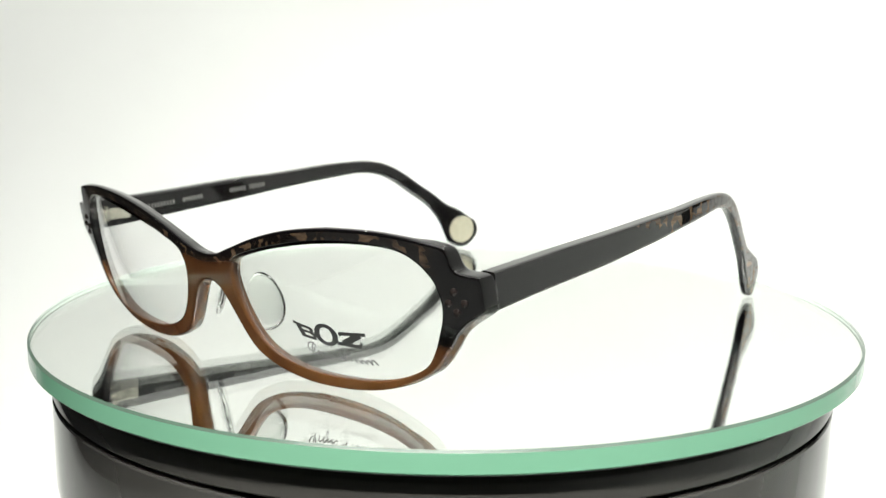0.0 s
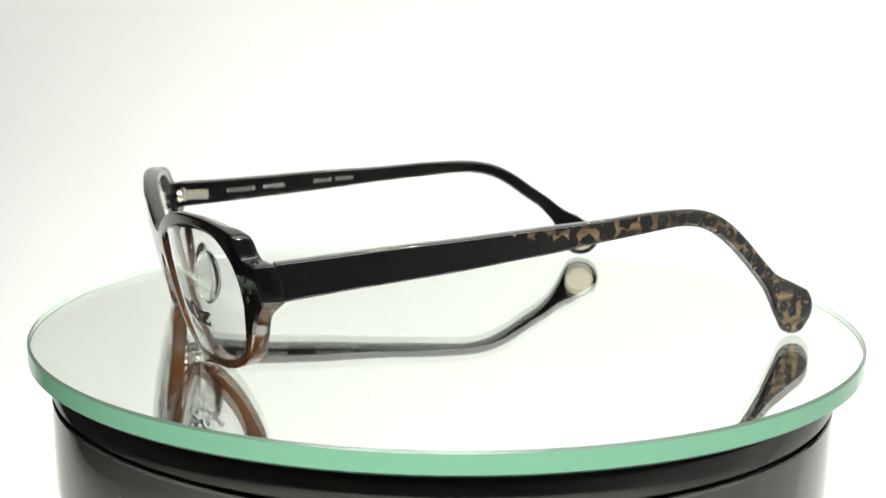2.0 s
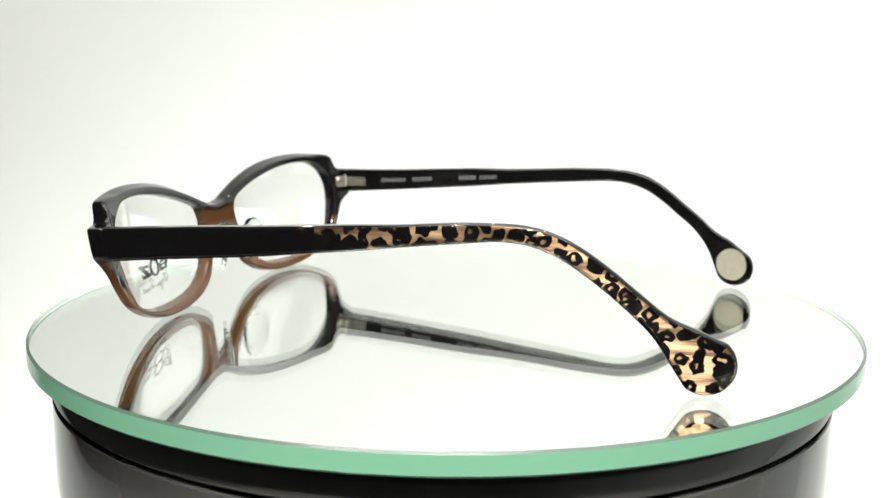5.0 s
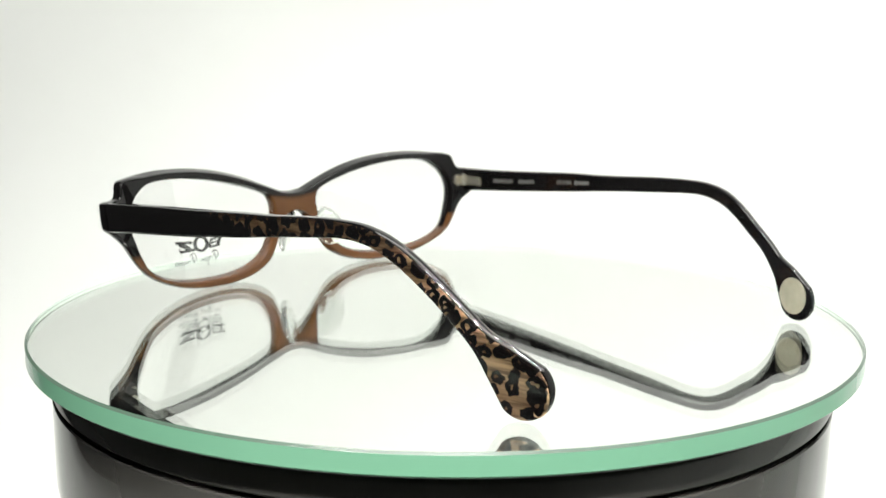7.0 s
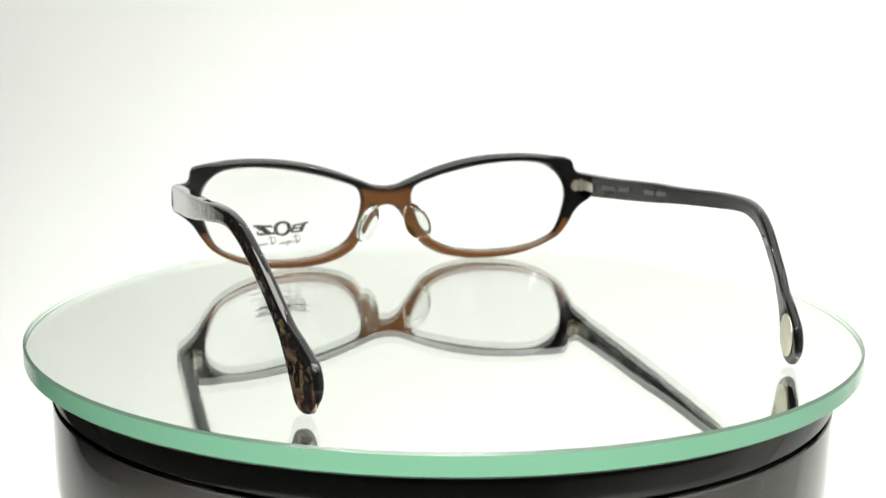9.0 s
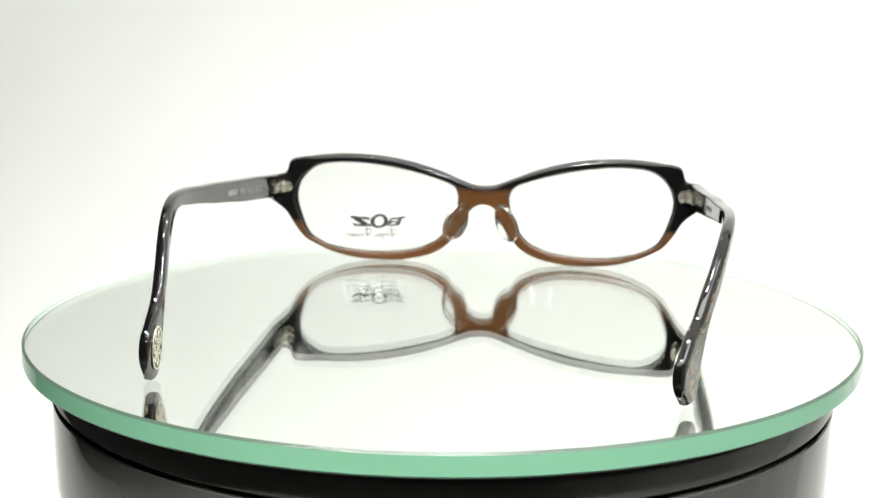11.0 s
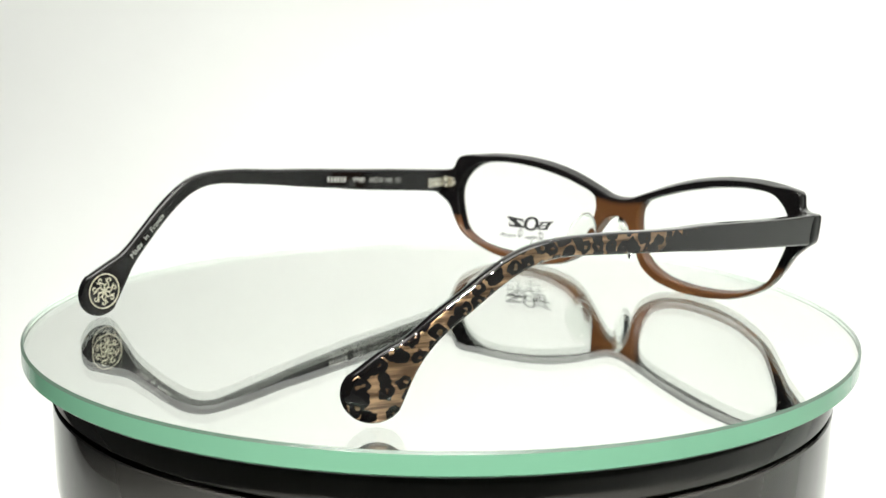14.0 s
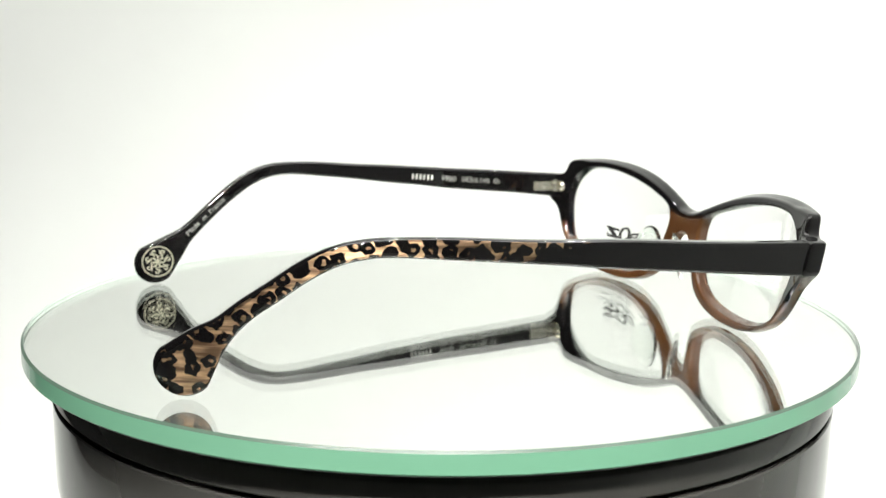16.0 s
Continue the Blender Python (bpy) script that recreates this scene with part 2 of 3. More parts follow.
def cyclorama():
    """White paper that hangs behind the turntable and sweeps out over the floor beneath it."""
    prof = [(y, FLOOR_Z) for y in np.linspace(-1100, 200, 10)]
    prof += [(200 + 420 * math.sin(a), FLOOR_Z + 420 * (1 - math.cos(a))) for a in np.linspace(0.1, math.pi / 2, 14)]
    prof += [(620, 400), (620, 1150)]
    bm = bmesh.new()
    rows = []
    for y, z in prof:
        rows.append([bm.verts.new((x, y, z)) for x in np.linspace(-600, 1050, 25)])
    for a, b in zip(rows, rows[1:]):
        for i in range(24):
            bm.faces.new((a[i], a[i + 1], b[i + 1], b[i]))
    ob = part("backdrop", bm, M_BACK, None)
    sol = ob.modifiers.new("thickness", "SOLIDIFY")
    sol.thickness, sol.offset = 0.001, -1
    return tagged(ob, "seamless white paper backdrop sweeping up behind the turntable", "backdrop", kind="structure")


def side_panel(name, x, y0, y1):
    bm = bmesh.new()
    block(bm, (x, (y0 + y1) / 2, 247), (8, y1 - y0, 992), 1)
    return tagged(part(name, bm, M_BACK, None), "plain white reflector board, unseen, added beside the turntable", "wall", kind="structure")


def room():
    for name, c, size in (("wall_south", (0, -1500, 500), (3000, 60, 2600)), ("wall_west", (-1500, -300, 500), (60, 2400, 2600)),
                          ("wall_east", (1500, -300, 500), (60, 2400, 2600)), ("wall_north", (0, 900, 500), (3000, 60, 2600)),
                          ("floor", (0, -300, -800), (3060, 2460, 60)), ("ceiling", (0, -300, 1830), (3060, 2460, 60))):
        bm = bmesh.new()
        block(bm, c, size, 0)
        tagged(part(name, bm, M_ROOM, None, smooth=False), "plain dim wall of the room around the studio", "room", kind="structure")
    bm = lathe([(0, FLOOR_Z + 1), (88, FLOOR_Z + 1), (88, FLOOR_Z + 7), (84, FLOOR_Z + 12), (80, FLOOR_Z + 24), (80, -60), (86, -46), (86, -43.2), (0, -43.2)], 64)
    tagged(part("pedestal", bm, M_DRUM, None), "black round pedestal under the turntable", "pedestal", kind="structure")


cyclorama()
# unseen white reflector, added so the glossy temples mirror something bright
side_panel("side_reflector", 520, -1000, 180)
room()

# ---- the turntable and its glass ----
DISC_R, DISC_T, DRUM_R = 107.6, 4.8, 101.0


def turntable():
    top = new("turntable")
    base = [(0, -42.9), (93, -42.9), (96.5, -42.2), (99.3, -40.4), (100.6, -37.8), (DRUM_R, -35), (DRUM_R, -14.75), (DRUM_R - 0.3, -14.4), (DRUM_R - 2.5, -14.35), (0, -14.35)]
    part("base", lathe(base), M_DRUM, top, "glossy black round plastic base")
    # recessed core whose black colour stands for the shade in the gap
    part("groove", lathe([(0, -14.3), (DRUM_R - 2.2, -14.3), (DRUM_R - 2.2, -13.3), (0, -13.3)]), M_GROOVE, top, "near-black recessed core, the painted shade in the gap between base and platter")
    plate = [(0, -13.2), (DRUM_R - 2.5, -13.2), (DRUM_R - 0.3, -13.15), (DRUM_R, -12.8), (DRUM_R, -8.0), (DRUM_R - 0.3, -7.6), (DRUM_R - 2.6, -6.0), (DRUM_R - 3, -5.8), (0, -5.8)]
    p = part("platter", lathe(plate), M_DRUM, top, "glossy black rotating platter")
    top.rotation_euler = (0, radians(0.3), 0)
    return tagged(top, "black glossy motorised display turntable on white paper", "turntable"), p


def glass_disc():
    top = new("mirror_disc")
    R, T = DISC_R, DISC_T
    part("glass_top", lathe([(0, 0), (R - 0.5, 0)]), M_TOP, top, "clear polished glass face", up=True).visible_shadow = False
    part("chamfer", lathe([(R - 0.5, 0), (R, -0.5)]), M_CHAMFER, top, "thin ground chamfer of the glass", out=True)
    part("glass_edge", lathe([(R, -0.5), (R, -T + 0.4), (R - 0.4, -T)]), M_EDGE, top, "bright green polished glass edge", out=True)
    part("inner_edge", lathe([(R - 0.15, -0.55), (R - 0.15, -T + 0.9)]), M_INNER, top, "pale edge seen through the pane")
    part("inner_arris", lathe([(R - 0.6, -0.05), (R - 0.15, -0.55)]), M_CHAMFER, top, "grey ground upper arris of the glass")
    part("lower_arris", lathe([(R - 0.15, -T + 0.9), (R - 0.5, -T + 0.02)]), M_CHAMFER, top, "grey ground lower arris of the glass")
    part("mirror_backing", lathe([(0, -T), (R - 0.4, -T)]), M_MIRROR, top, "silvered mirror backing", up=True)
    part("backing_paint", lathe([(0, -T - 0.05), (R - 0.45, -T - 0.05), (R - 0.9, -T - 0.4), (0, -T - 0.4)]), M_GROOVE, top, "dark protective paint under the mirror")
    return tagged(top, "round mirror glass disc with green edge on the turntable", "glass disc")


STAND_OB, PLATTER = turntable()
DISC = glass_disc()

# ---- the eyeglasses; their own space: x towards the wearer's left, y towards the temple tips, z up, from the glass ----
GLASSES = tagged(new("eyeglasses"), "cat-eye glasses with black leopard brow and brown rims, standing on mirror", "eyeglasses")
F_C, F_K, F_A, F_T = -9.9, 0.00220, 0.2045, 3.9
INNER = [(61.7, 22.7), (60.7, 26.2), (58.2, 29.3), (54, 31.6), (47.5, 32.2), (40.5, 31.9), (32, 30.8), (23, 28.9), (16, 26.9), (10.8, 24.9), (9.1, 22.8), (8.7, 20.3), (9.5, 16.3),
         (11.7, 11.3), (15.2, 7.2), (20.2, 4.7), (26, 3.4), (34, 3.0), (43, 3.6), (50, 5.1), (54.8, 7.2), (57.4, 9.3), (59.2, 12.5), (60.6, 16.3), (61.5, 19.4)]
OUTER = [(0, 25.0), (4, 25.5), (8.5, 27.2), (17.5, 30.6), (27, 33.2), (36.8, 34.7), (47, 35.2), (55, 34.8), (61.5, 33.9), (63.5, 33.3), (64.3, 32.0), (64.8, 30.0), (66.0, 28.8), (69.3, 28.4),
         (70.1, 27.6), (70.3, 24.5), (70.1, 21.5), (68.7, 20.1), (66.5, 18.3), (64.3, 16.0), (62, 12.3), (59, 8.3), (56.2, 6.0), (52.5, 4.0), (46.5, 1.8), (40, 0.5), (34, 0.05), (27, 0.1), (19.0, 1.5),
         (13.6, 3.9), (10.8, 6.4), (7.9, 10.8), (5.6, 14.6), (3.9, 17.0), (2, 18.3), (0, 18.7)]


def face_y(x, z):
    """The front face's depth: tilted, and wrapped round the face."""
    return F_C + F_K * x * x + F_A * (32 - z)


def step(x, a, b):
    t = max(0.0, min(1.0, (x - a) / (b - a)))
    return t * t * (3 - 2 * t)


def front_frame():
    right = [Vector(p) for p in OUTER]
    half = smooth_loop(right, False, 5)
    outer = half + [Vector((-p.x, p.y)) for p in reversed(half[1:-1])]
    holes = [smooth_loop(INNER, True, 6)]
    holes.append([Vector((-p.x, p.y)) for p in reversed(holes[0])])
    bm = bmesh.new()
    prof = [(0.8, 0.0), (0.55, 0.0), (0.26, 0.09), (0.1, 0.3), (0.02, 0.8), (0, 1.5), (-0.2, -1.6), (-0.12, -0.9), (0.05, -0.35), (0.25, -0.1), (0.55, -0.0001), (0.8, -0.0001)]
    caps, walls = ([], []), []
    for loop, sign in ((outer, 1), (holes[0], -1), (holes[1], -1)):
        rings = []
        for d, dep in prof:
            ring = []
            back = 0.45 if dep < 0 else 0.0
            for q, p, mid, far in zip(loop, offset(loop, d * sign), offset(loop, (d + back) * sign), offset(loop, (d + back * 1.5) * sign)):
                p = p.lerp(mid.lerp(far, step(q.y, 26, 32)), 1 - step(abs(q.x), 54, 61)) if sign > 0 else mid
                th = F_T + 1.15 * step(abs(p.x), 62.5, 68.0) * step(q.y, 17, 21.5)
                ring.append(bm.verts.new((p.x, face_y(p.x, p.y) + (dep if dep >= 0 else th + dep), p.y)))
            rings.append(ring)
        n = len(loop)
        for a, b in zip(rings, rings[1:]):
            for i in range(n):
                f = bm.faces.new((a[i], a[(i + 1) % n], b[(i + 1) % n], b[i]))
                if any(a is r for r in rings[4:7]):
                    walls.append((f, 2 if sign < 0 else 3))
        for k, r in ((0, rings[0]), (1, rings[-1])):
            caps[k].extend(bm.edges.get((r[i], r[(i + 1) % n])) for i in range(n))
    for f in bm.faces:
        f.material_index = 1
    bmesh.ops.triangle_fill(bm, use_beauty=True, edges=caps[1])
    for f in bm.faces:
        f.material_index = 1
    for f in bmesh.ops.triangle_fill(bm, use_beauty=True, edges=caps[0])["geom"]:
        if isinstance(f, bmesh.types.BMFace):
            f.material_index = 0
    for f, k in walls:
        f.material_index = k
    return part("front_frame", bm, [M_FRONT, M_REAR, M_RIM, M_SIDE], GLASSES, "black leopard brow over translucent brown rims")


def lens_y(x, z):
    """The lens's front: it bulges forward from its groove in the rim."""
    return face_y(x, z) - 1.4 + ((abs(x) - 36) ** 2 + (z - 17.5) ** 2) / 240.0


def lens(sign):
    loop = [Vector((p.x * sign, p.y)) for p in offset(smooth_loop(INNER, True, 5), -0.35)]
    bm = bmesh.new()
    n = len(loop)
    rings = []
    for y in (0.0, 1.2):
        for s in (1.0, 0.82, 0.6, 0.35, 0.12):
            c = Vector((36 * sign, 17.5))
            rings.append([bm.verts.new((q.x, lens_y(q.x, q.y) + y, q.y)) for q in (c + (p - c) * s for p in loop)])
    order = rings[4::-1] + rings[5:]
    for a, b in zip(order, order[1:]):
        for i in range(n):
            bm.faces.new((a[i], a[(i + 1) % n], b[(i + 1) % n], b[i]))
    bm.faces.new(order[0]), bm.faces.new(order[-1])
    ob = part("lens", bm, M_LENS, GLASSES, "clear demo lens")
    ob.visible_shadow = False
    return ob


def on_lens(u, v, h):
    return Vector((u, lens_y(u, v) - 0.02 - h, v))


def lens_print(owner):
    """The mark on the lens: a ring between two letter-like groups of strokes, and a fine looping line beneath."""
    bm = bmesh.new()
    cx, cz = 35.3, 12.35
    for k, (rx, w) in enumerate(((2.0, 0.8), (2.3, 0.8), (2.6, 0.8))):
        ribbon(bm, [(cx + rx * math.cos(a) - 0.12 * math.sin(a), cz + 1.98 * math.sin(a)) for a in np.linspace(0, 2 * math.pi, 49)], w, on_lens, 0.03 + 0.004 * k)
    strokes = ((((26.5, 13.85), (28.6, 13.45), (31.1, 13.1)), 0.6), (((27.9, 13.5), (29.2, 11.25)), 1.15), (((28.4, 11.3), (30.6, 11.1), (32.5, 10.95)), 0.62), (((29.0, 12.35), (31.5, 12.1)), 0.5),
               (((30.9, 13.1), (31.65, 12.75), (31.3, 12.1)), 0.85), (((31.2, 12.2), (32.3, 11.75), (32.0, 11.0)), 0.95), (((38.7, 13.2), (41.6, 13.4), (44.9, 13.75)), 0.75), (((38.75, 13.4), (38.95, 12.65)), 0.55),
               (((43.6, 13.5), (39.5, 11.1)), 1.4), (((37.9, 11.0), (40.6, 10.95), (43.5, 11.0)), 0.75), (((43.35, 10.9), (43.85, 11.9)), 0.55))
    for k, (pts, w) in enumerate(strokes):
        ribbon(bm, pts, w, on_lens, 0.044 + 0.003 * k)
    part("lens_mark", bm, M_INK, owner, "black printed mark of a ring and letter-like strokes")
    bm = bmesh.new()
    for x0, x1, loops in ((32.1, 36.6, 4), (40.6, 46.4, 5)):
        line = []
        for t in np.linspace(0, 1, 26 * loops):
            a = 2 * math.pi * loops * t
            tall = 0.62 + 0.22 * math.sin(5.1 * t + x0)
            line.append((x0 + (x1 - x0) * t - 0.36 * math.sin(a), 7.35 + tall * (1 - math.cos(a)) * 0.5 + 0.25 * (1 - math.cos(a)) * math.sin(a)))
        ribbon(bm, line, 0.34, on_lens, 0.03)
    for x0, h in ((30.6, 1.35), (38.9, 1.45)):
        swash = [(x0 + 1.45 * math.cos(t) * (1 - 0.09 * t), 8.7 + h * math.sin(t) * (1 - 0.07 * t)) for t in np.linspace(0.4, 6.6, 44)]
        ribbon(bm, swash, 0.3, on_lens, 0.034)
        ribbon(bm, [(x0 + 0.75 - 0.5 * t - 0.45 * math.sin(3.2 * t), 10.0 - 2.9 * t) for t in np.linspace(0, 1, 18)], 0.3, on_lens, 0.038)
    ribbon(bm, [(33.9 - 0.25 * math.sin(t), 6.7 + 0.75 * math.cos(t)) for t in np.linspace(0, 5.6, 22)], 0.18, on_lens, 0.042)
    part("lens_script", bm, M_GREYINK, owner, "fine grey printed script line")


PAD_C = (8.2, 2.4, 14.0)


def nose_pad(sign):
    """A clear tear-shaped pad that stands on the rim's nose side and turns inwards."""
    bm = bmesh.new()
    c = Vector(PAD_C)
    up = Vector((-0.37, 0.0, 0.92)).normalized()
    nrm = Vector((-0.52, 0.85, -0.10))
    nrm = (nrm - up * nrm.dot(up)).normalized()
    side = up.cross(nrm).normalized()
    ring_n, rows = 28, []
    for k, (s, h) in enumerate(((0.0, 1.15), (0.55, 1.1), (0.85, 0.85), (0.97, 0.45), (1.0, 0.0), (0.97, -0.45), (0.85, -0.75), (0.5, -0.9), (0.0, -0.95))):
        rows.append([])
        for i in range(ring_n if s else 1):
            a = 2 * math.pi * i / ring_n
            w = 4.3 * (1 - 0.16 * math.sin(a))
            p = c + side * (w * math.cos(a) * s) + up * (6.6 * math.sin(a) * s) + nrm * (h * 0.8)
            rows[-1].append(bm.verts.new((p.x * sign, p.y, p.z)))
    for a, b in zip(rows, rows[1:]):
        for i in range(ring_n):
            q = list(dict.fromkeys([a[i % len(a)], a[(i + 1) % len(a)], b[(i + 1) % len(b)], b[i % len(b)]]))
            if len(q) > 2:
                bm.faces.new(q)
    ob = part("nose_pad", bm, M_PAD, GLASSES, "clear plastic nose pad")
    ob.visible_shadow = False
    return ob


TEMPLE_L = [(6.45, 24.85, 3.7), (19.6, 26.05, 3.45), (31, 27.0, 3.35), (45, 28.1, 3.1), (54, 29.0, 2.85), (66, 30.1, 2.6), (77.5, 31.2, 2.15), (89, 32.3, 2.05), (97.5, 32.8, 1.9), (103.5, 32.4, 2.0),
            (108.7, 30.9, 2.1), (113.8, 28.1, 2.15), (119.2, 24.1, 2.15), (124.8, 19.3, 2.2), (130.3, 14.4, 2.6), (134.8, 10.6, 4.3), (139.6, 6.5, 6.2)]
TEMPLE_R = [(6.45, 24.75, 3.7), (25.4, 25.85, 3.25), (52.3, 27.85, 2.85), (65, 28.7, 2.35), (77.3, 29.6, 2.15), (89, 30.45, 2.1), (100, 30.95, 2.0), (106.4, 30.45, 2.05), (111.7, 28.95, 2.1), (117, 26.05, 2.1),
            (122.3, 22.2, 2.1), (127.6, 18.4, 2.15), (131.9, 14.4, 2.6), (135.6, 11.0, 4.1), (139.5, 6.35, 5.85)]
LEAN_L = ([0, 60, 85, 100, 110, 120, 130, 140, 150], [68.5, 68.7, 68.1, 66.5, 64.8, 62.0, 59.2, 57.4, 56.0])
LEAN_R = ([0, 60, 85, 100, 110, 120, 130, 140, 150], [68.4, 67.9, 67.4, 66.1, 64.3, 61.2, 57.5, 53.2, 50.2])


def twist(y, sign):
    """How far the tip's face is turned about the arm, as a slope across it."""
    return (-0.13 if sign > 0 else -0.30) * step(y, 100, 132)


def temple_path(stations):
    p = smooth_loop([Vector(s) for s in stations], False, 5)
    e = (Vector(stations[-1]) - Vector(stations[-3]))
    e = Vector((e.x, e.y, 0)).normalized()
    r = stations[-1][2]
    return [(q.x, q.y, q.z, 1.0) for q in p] + [(p[-1].x + e.x * r * s, p[-1].y + e.y * r * s, r * math.sqrt(1 - s * s), math.sqrt(max(0.05, 1 - s ** 4))) for s in
                                               (0.12, 0.25, 0.38, 0.5, 0.62, 0.72, 0.81, 0.88, 0.94, 0.975, 0.995)]


def arm_line(y, lean):
    """The arm's mid-line across the face and its half thickness: it thins towards the tip from the outer side."""
    xs, vs = lean
    soft = sum(float(np.interp(y + d, xs, vs)) for d in (-9, -6, -3, 0, 3, 6, 9)) / 7
    thin = 0.78 * step(y, 50, 104) + 0.15 * step(y, 125, 138)
    return soft - thin / 2, 1.75 - thin / 2


def rounded(w, h, r=0.75):
    """A rounded rectangle of half sizes w and h in 32 points, with close rows at the ends of its flats."""
    r = min(r, 0.8 * w, 0.8 * h)
    out = []
    for cu, cv, a0 in ((1, 1, 0), (-1, 1, 90), (-1, -1, 180), (1, -1, 270)):
        arc = [(cu * (w - r) + r * math.cos(radians(a0 + 18 * k)), cv * (h - r) + r * math.sin(radians(a0 + 18 * k))) for k in range(6)]
        first = (arc[0][0], arc[0][1] - cv * min(0.25, 0.5 * (h - r))) if a0 in (0, 180) else (arc[0][0] - cu * min(0.25, 0.5 * (w - r)), arc[0][1])
        last = (arc[-1][0] - cu * min(0.25, 0.5 * (w - r)), arc[-1][1]) if a0 in (0, 180) else (arc[-1][0], arc[-1][1] - cv * min(0.25, 0.5 * (h - r)))
        out += [first] + arc + [last]
    return out


def temple(stations, lean, sign):
    path = temple_path(stations)
    n, rows, bm = 32, [], bmesh.new()
    side = [u for u, v in rounded(1.0, 3.0)]
    for i, (y, z, h, k) in enumerate(path):
        a, b = path[max(i - 1, 0)], path[min(i + 1, len(path) - 1)]
        t = Vector((b[0] - a[0], b[1] - a[1])).normalized()
        x, w = arm_line(y, lean)
        w *= k
        h = h + 0.22 * (1 - step(y, 80, 105))
        row = []
        for u, v in rounded(w, h, 0.75 + 0.4 * step(y, 85, 112)):
            row.append(bm.verts.new(((x + u + v * twist(y, sign)) * sign, y - t.y * v, z + t.x * v)))
        rows.append(row)
    for a, b in zip(rows, rows[1:]):
        for j in range(n):
            f = bm.faces.new((a[j], a[(j + 1) % n], b[(j + 1) % n], b[j]))
            f.material_index = 0 if side[j] + side[(j + 1) % n] > 1.6 else 1
    bm.faces.new(rows[0]), bm.faces.new(rows[-1])
    return part("temple", bm, [M_TEMPLE, M_BLACK], GLASSES, "temple turning from black to tan leopard towards its round tip")


def inner_place(stations, lean, sign, at_y):
    """A frame on the temple's inner face: u along it towards the tip, v up across it."""
    path = [p for p in temple_path(stations)]
    ys = [p[0] for p in path]
    z0 = float(np.interp(at_y, ys, [p[1] for p in path]))
    z1 = float(np.interp(at_y + 1, ys, [p[1] for p in path]))
    (x0, w), (x1, w1) = arm_line(at_y, lean), arm_line(at_y + 1, lean)
    x0, x1 = x0 - w, x1 - w1
    t = Vector(((x1 - x0) * sign, 1, z1 - z0)).normalized()
    up = Vector((0, z0 - z1, 1)).normalized() + Vector((twist(at_y, sign) * sign, 0, 0))
    inward = up.cross(t).normalized()
    inward = inward if inward.x * sign < 0 else -inward
    up = (up - t * up.dot(t)).normalized()
    o = Vector((x0 * sign, at_y, z0))
    return lambda u, v, h: o + t * u + up * v + inward * (h + 0.03)


def medallion(owner, stations, lean, sign):
    pl = inner_place(stations, lean, sign, stations[-1][0] - 0.6)
    bm = bmesh.new()
    size = 4.75 if sign > 0 else 4.8
    slab(bm, [(size * math.cos(a), size * math.sin(a)) for a in np.linspace(0, 2 * math.pi, 41)[:-1]], pl, 0.12)
    if sign < 0:
        return part("medallion", bm, M_CREAM, owner, "plain beige round medallion")
    disc = part("medallion", bm, M_BLACK, owner, "round inlaid medallion")
    bm = bmesh.new()
    raised = lambda u, v, h: pl(u, v, h + 0.12)
    ribbon(bm, [(4.5 * math.cos(a), 4.5 * math.sin(a)) for a in np.linspace(0, 2 * math.pi, 41)], 0.36, raised)
    for k in range(7):
        a0 = 2 * math.pi * k / 7
        ca, sa = math.cos(a0), math.sin(a0)
        scroll = [(0.25 + 2.5 * t, 0.75 * math.sin(3.3 * t)) for t in np.linspace(0, 1, 12)]
        scroll += [(3.1 + (0.78 - 0.11 * t) * math.cos(3.6 + t), 0.42 + (0.78 - 0.11 * t) * math.sin(3.6 + t)) for t in np.linspace(0.2, 5.4, 18)]
        petal = [(0.1 + 2.0 * t, -0.55 * math.sin(math.pi * t)) for t in np.linspace(0, 1, 9)]
        twig = [(2.3 + 1.0 * t, -0.1 - 1.25 * t + 0.5 * t * t) for t in np.linspace(0, 1, 7)]
        for pts, w, lift in ((scroll, 0.36, 0.0), (petal, 0.26, 0.01), (twig, 0.26, 0.02)):
            ribbon(bm, [(ca * u - sa * v, sa * u + ca * v) for u, v in pts], w, lambda u, v, h, z=lift: raised(u, v, h + z))
    part("swirl_inlay", bm, M_CREAM, disc, "cream metal swirl inlay in a ring")


def hinge(stations, lean, sign):
    bm = bmesh.new()
    x = 66.6 * sign
    block(bm, (x - 0.15 * sign, 11.3, 24.7), (1.0, 7.0, 3.0), 0.25)
    for z in (23.5, 24.7, 25.9):
        rod(bm, (x - 0.9 * sign, 7.1, z), 1.15, 1.05, n=18, bevel=0.12)
    block(bm, (x - 0.6 * sign, 5.8, 24.6), (1.6, 2.6, 3.2), 0.3)
    rod(bm, (x - 2.0 * sign, 5.6, 24.6), 1.9, 1.2, Matrix.Rotation(radians(90), 4, "X"), n=24, bevel=0.25)
    ob = part("hinge", bm, M_STEEL, GLASSES, "nickel silver barrel hinge")
    bm = bmesh.new()
    rod(bm, (x - 0.9 * sign, 7.1, 26.65), 0.85, 0.5, n=18, bevel=0.12)
    part("screw", bm, M_STEEL, ob)


def rivets(sign):
    for u, v in ((64.7, 25.0), (66.6, 22.95), (64.9, 21.0), (63.4, 22.7)):
        bm = bmesh.new()
        bmesh.ops.create_uvsphere(bm, u_segments=18, v_segments=10, radius=0.82)
        bmesh.ops.scale(bm, vec=(1, 0.38, 1), verts=bm.verts)
        bmesh.ops.translate(bm, vec=(u * sign, face_y(u, v) - 0.02, v), verts=bm.verts)
        part("rivet", bm, M_RIVET, GLASSES, "small dark domed rivet")


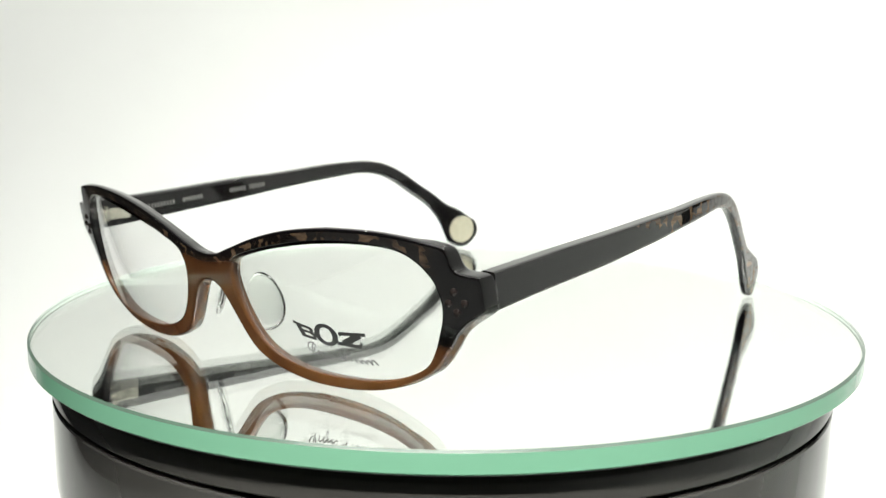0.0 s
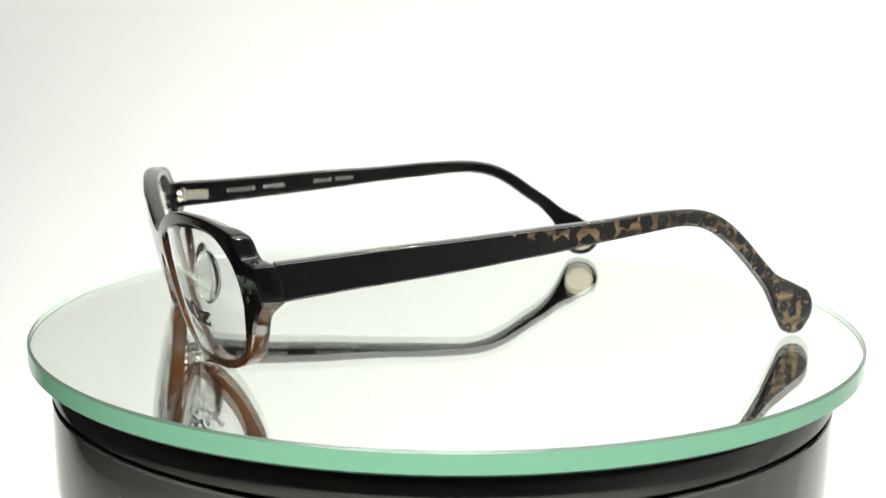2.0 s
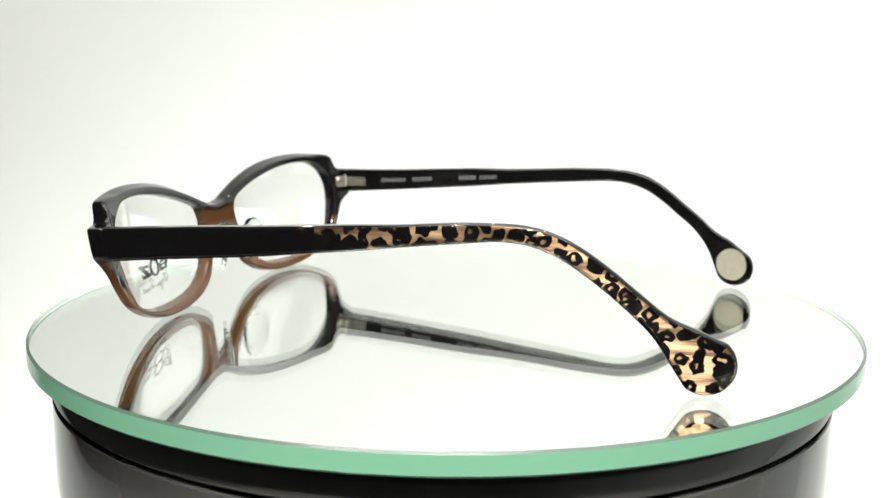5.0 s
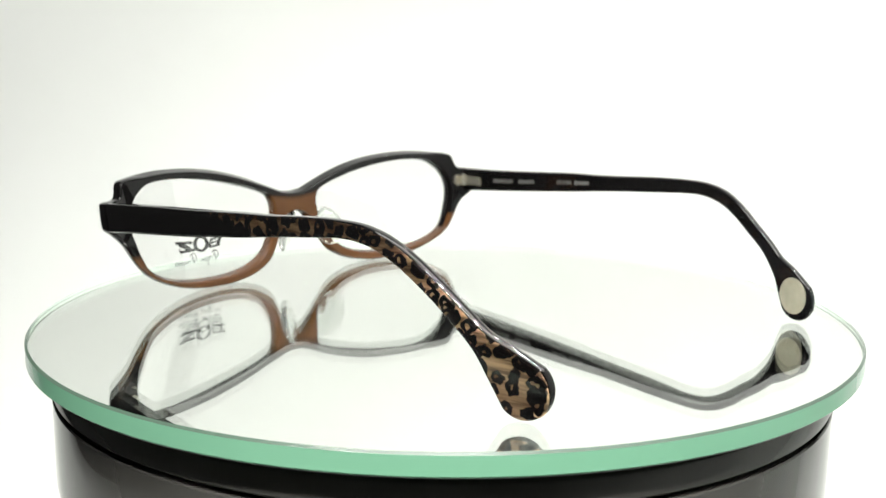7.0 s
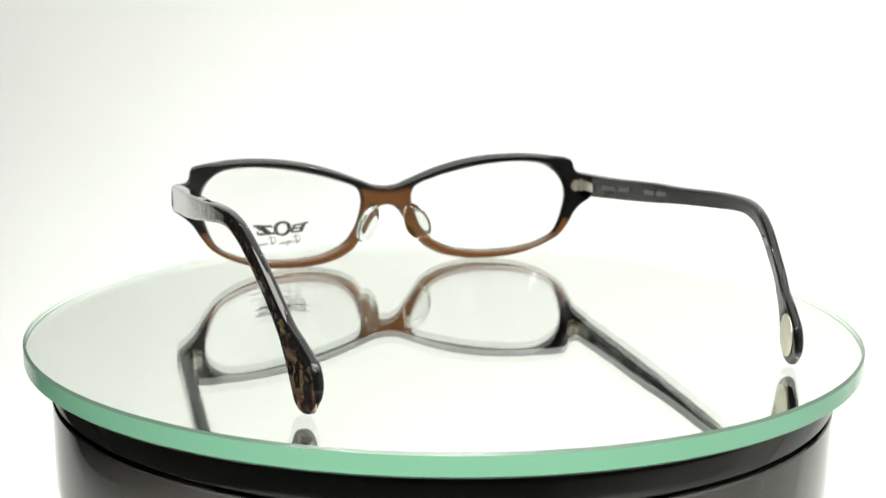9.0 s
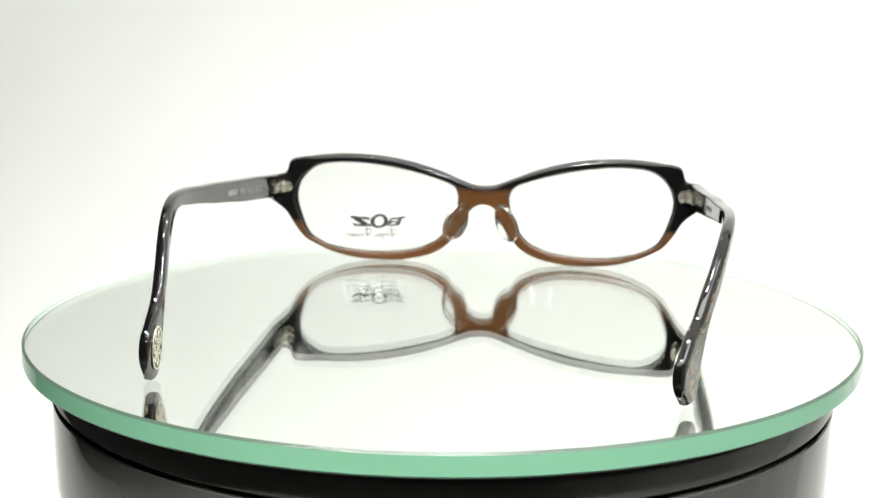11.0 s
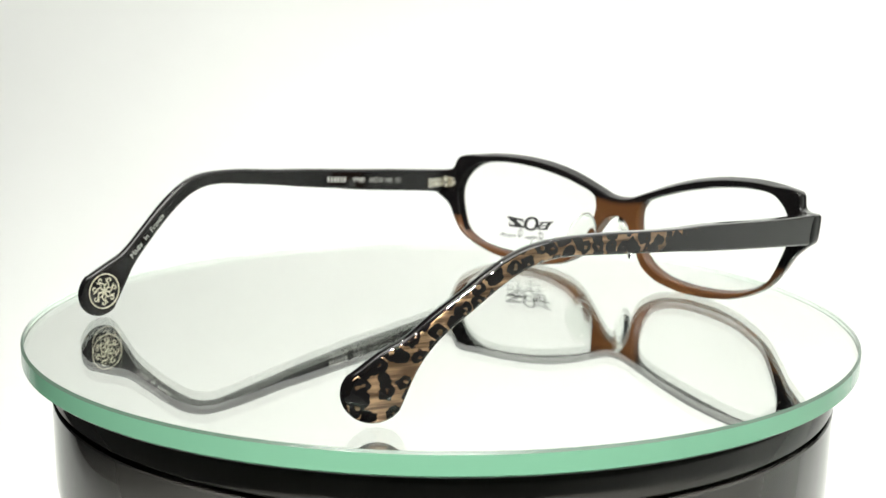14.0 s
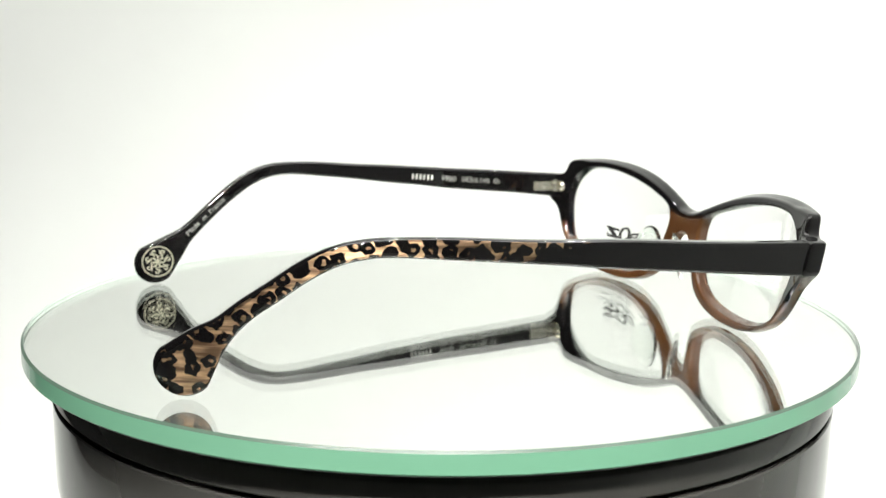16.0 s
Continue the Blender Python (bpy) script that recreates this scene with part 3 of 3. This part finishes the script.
def lettering(owner, words, size, pl, name, mat, u0, v0, direction, width):
    """Raised print on a temple: built-in font, turned into a mesh."""
    cu = bpy.data.curves.new(name, "FONT")
    cu.body, cu.size, cu.extrude = words, size, 0.0
    tmp = bpy.data.objects.new(name, cu)
    me = tmp.to_mesh()
    bm = bmesh.new()
    bm.from_mesh(me)
    tmp.to_mesh_clear()
    bpy.data.objects.remove(tmp)
    low, high = min(v.co.x for v in bm.verts), max(v.co.x for v in bm.verts)
    for v in bm.verts:
        v.co = pl(u0 + direction * width * (v.co.x - low) / (high - low), v0 + v.co.y, 0.06)
    return part(name, bm, mat, owner, "pale grey printed lettering", smooth=False)


front_frame()
LENS_L, LENS_R = lens(1), lens(-1)
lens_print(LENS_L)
for s in (1, -1):
    nose_pad(s), rivets(s)
ARM_L, ARM_R = temple(TEMPLE_L, LEAN_L, 1), temple(TEMPLE_R, LEAN_R, -1)
hinge(TEMPLE_L, LEAN_L, 1), hinge(TEMPLE_R, LEAN_R, -1)
medallion(ARM_L, TEMPLE_L, LEAN_L, 1), medallion(ARM_R, TEMPLE_R, LEAN_R, -1)

# print on the inner faces; seen from within, it runs from the tip side to the hinge on the left arm
pl = inner_place(TEMPLE_L, LEAN_L, 1, 40)
lettering(ARM_L, "9900", 2.4, pl, "number_print", M_PRINT, 7.4, -0.85, -1, 5.0)
lettering(ARM_L, "54\u25a115", 2.2, pl, "size_print", M_PRINT, 0.4, -0.8, -1, 5.6)
lettering(ARM_L, "145", 2.2, pl, "length_print", M_PRINT, -6.3, -0.8, -1, 3.1)
lettering(ARM_L, "CE", 2.2, pl, "approval_print", M_PRINT, -10.9, -0.8, -1, 2.2)
bm = bmesh.new()
for k in range(6):
    ribbon(bm, [(17.2 - k * 1.3, -0.85), (17.2 - k * 1.3, 0.85)], 0.7, pl, 0.05)
part("name_print", bm, M_PRINT, ARM_L, "pale printed bars")
pl = inner_place(TEMPLE_L, LEAN_L, 1, 122.0)
lettering(ARM_L, "Made  in  France", 2.1, pl, "origin_print", M_PRINT, 11.0, -0.7, -1, 15.5)
bm = bmesh.new()
for start, count in ((21.0, 9), (32.5, 7), (49.0, 6), (56.2, 6)):
    for k in range(count):
        q = inner_place(TEMPLE_R, LEAN_R, -1, start + k * 1.0)
        ribbon(bm, [(-0.33, 0), (0.33, 0)], 1.3, q, 0.05)
part("faint_print", bm, M_DIMPRINT, ARM_R, "dim grey printed bars")


# ---- what turns ----
def motions():
    """The platter, the glass and the eyeglasses turn together about the upright axis."""
    times = [0.25 * i for i in range(65)]
    seat, heading, off = Vector((-0.06174, 0.02477, 0.0)), -108.29, Vector((0.00075 * math.cos(radians(-33)), 0.00075 * math.sin(radians(-33)), 0.0))
    walk(PLATTER, [(t, pose(0, 0, 0, 0, 0, turn(t))) for t in times])
    walk(DISC, [(t, pose(0, 0.0025, 0, 0, 0, turn(t)) @ Matrix.Translation(off)) for t in times])
    walk(GLASSES, [(t, pose(0, 0, 0, 0, 0, turn(t)) @ Matrix.Translation(seat) @ pose(0, 0, 0, 0, 0, heading)) for t in times])


motions()
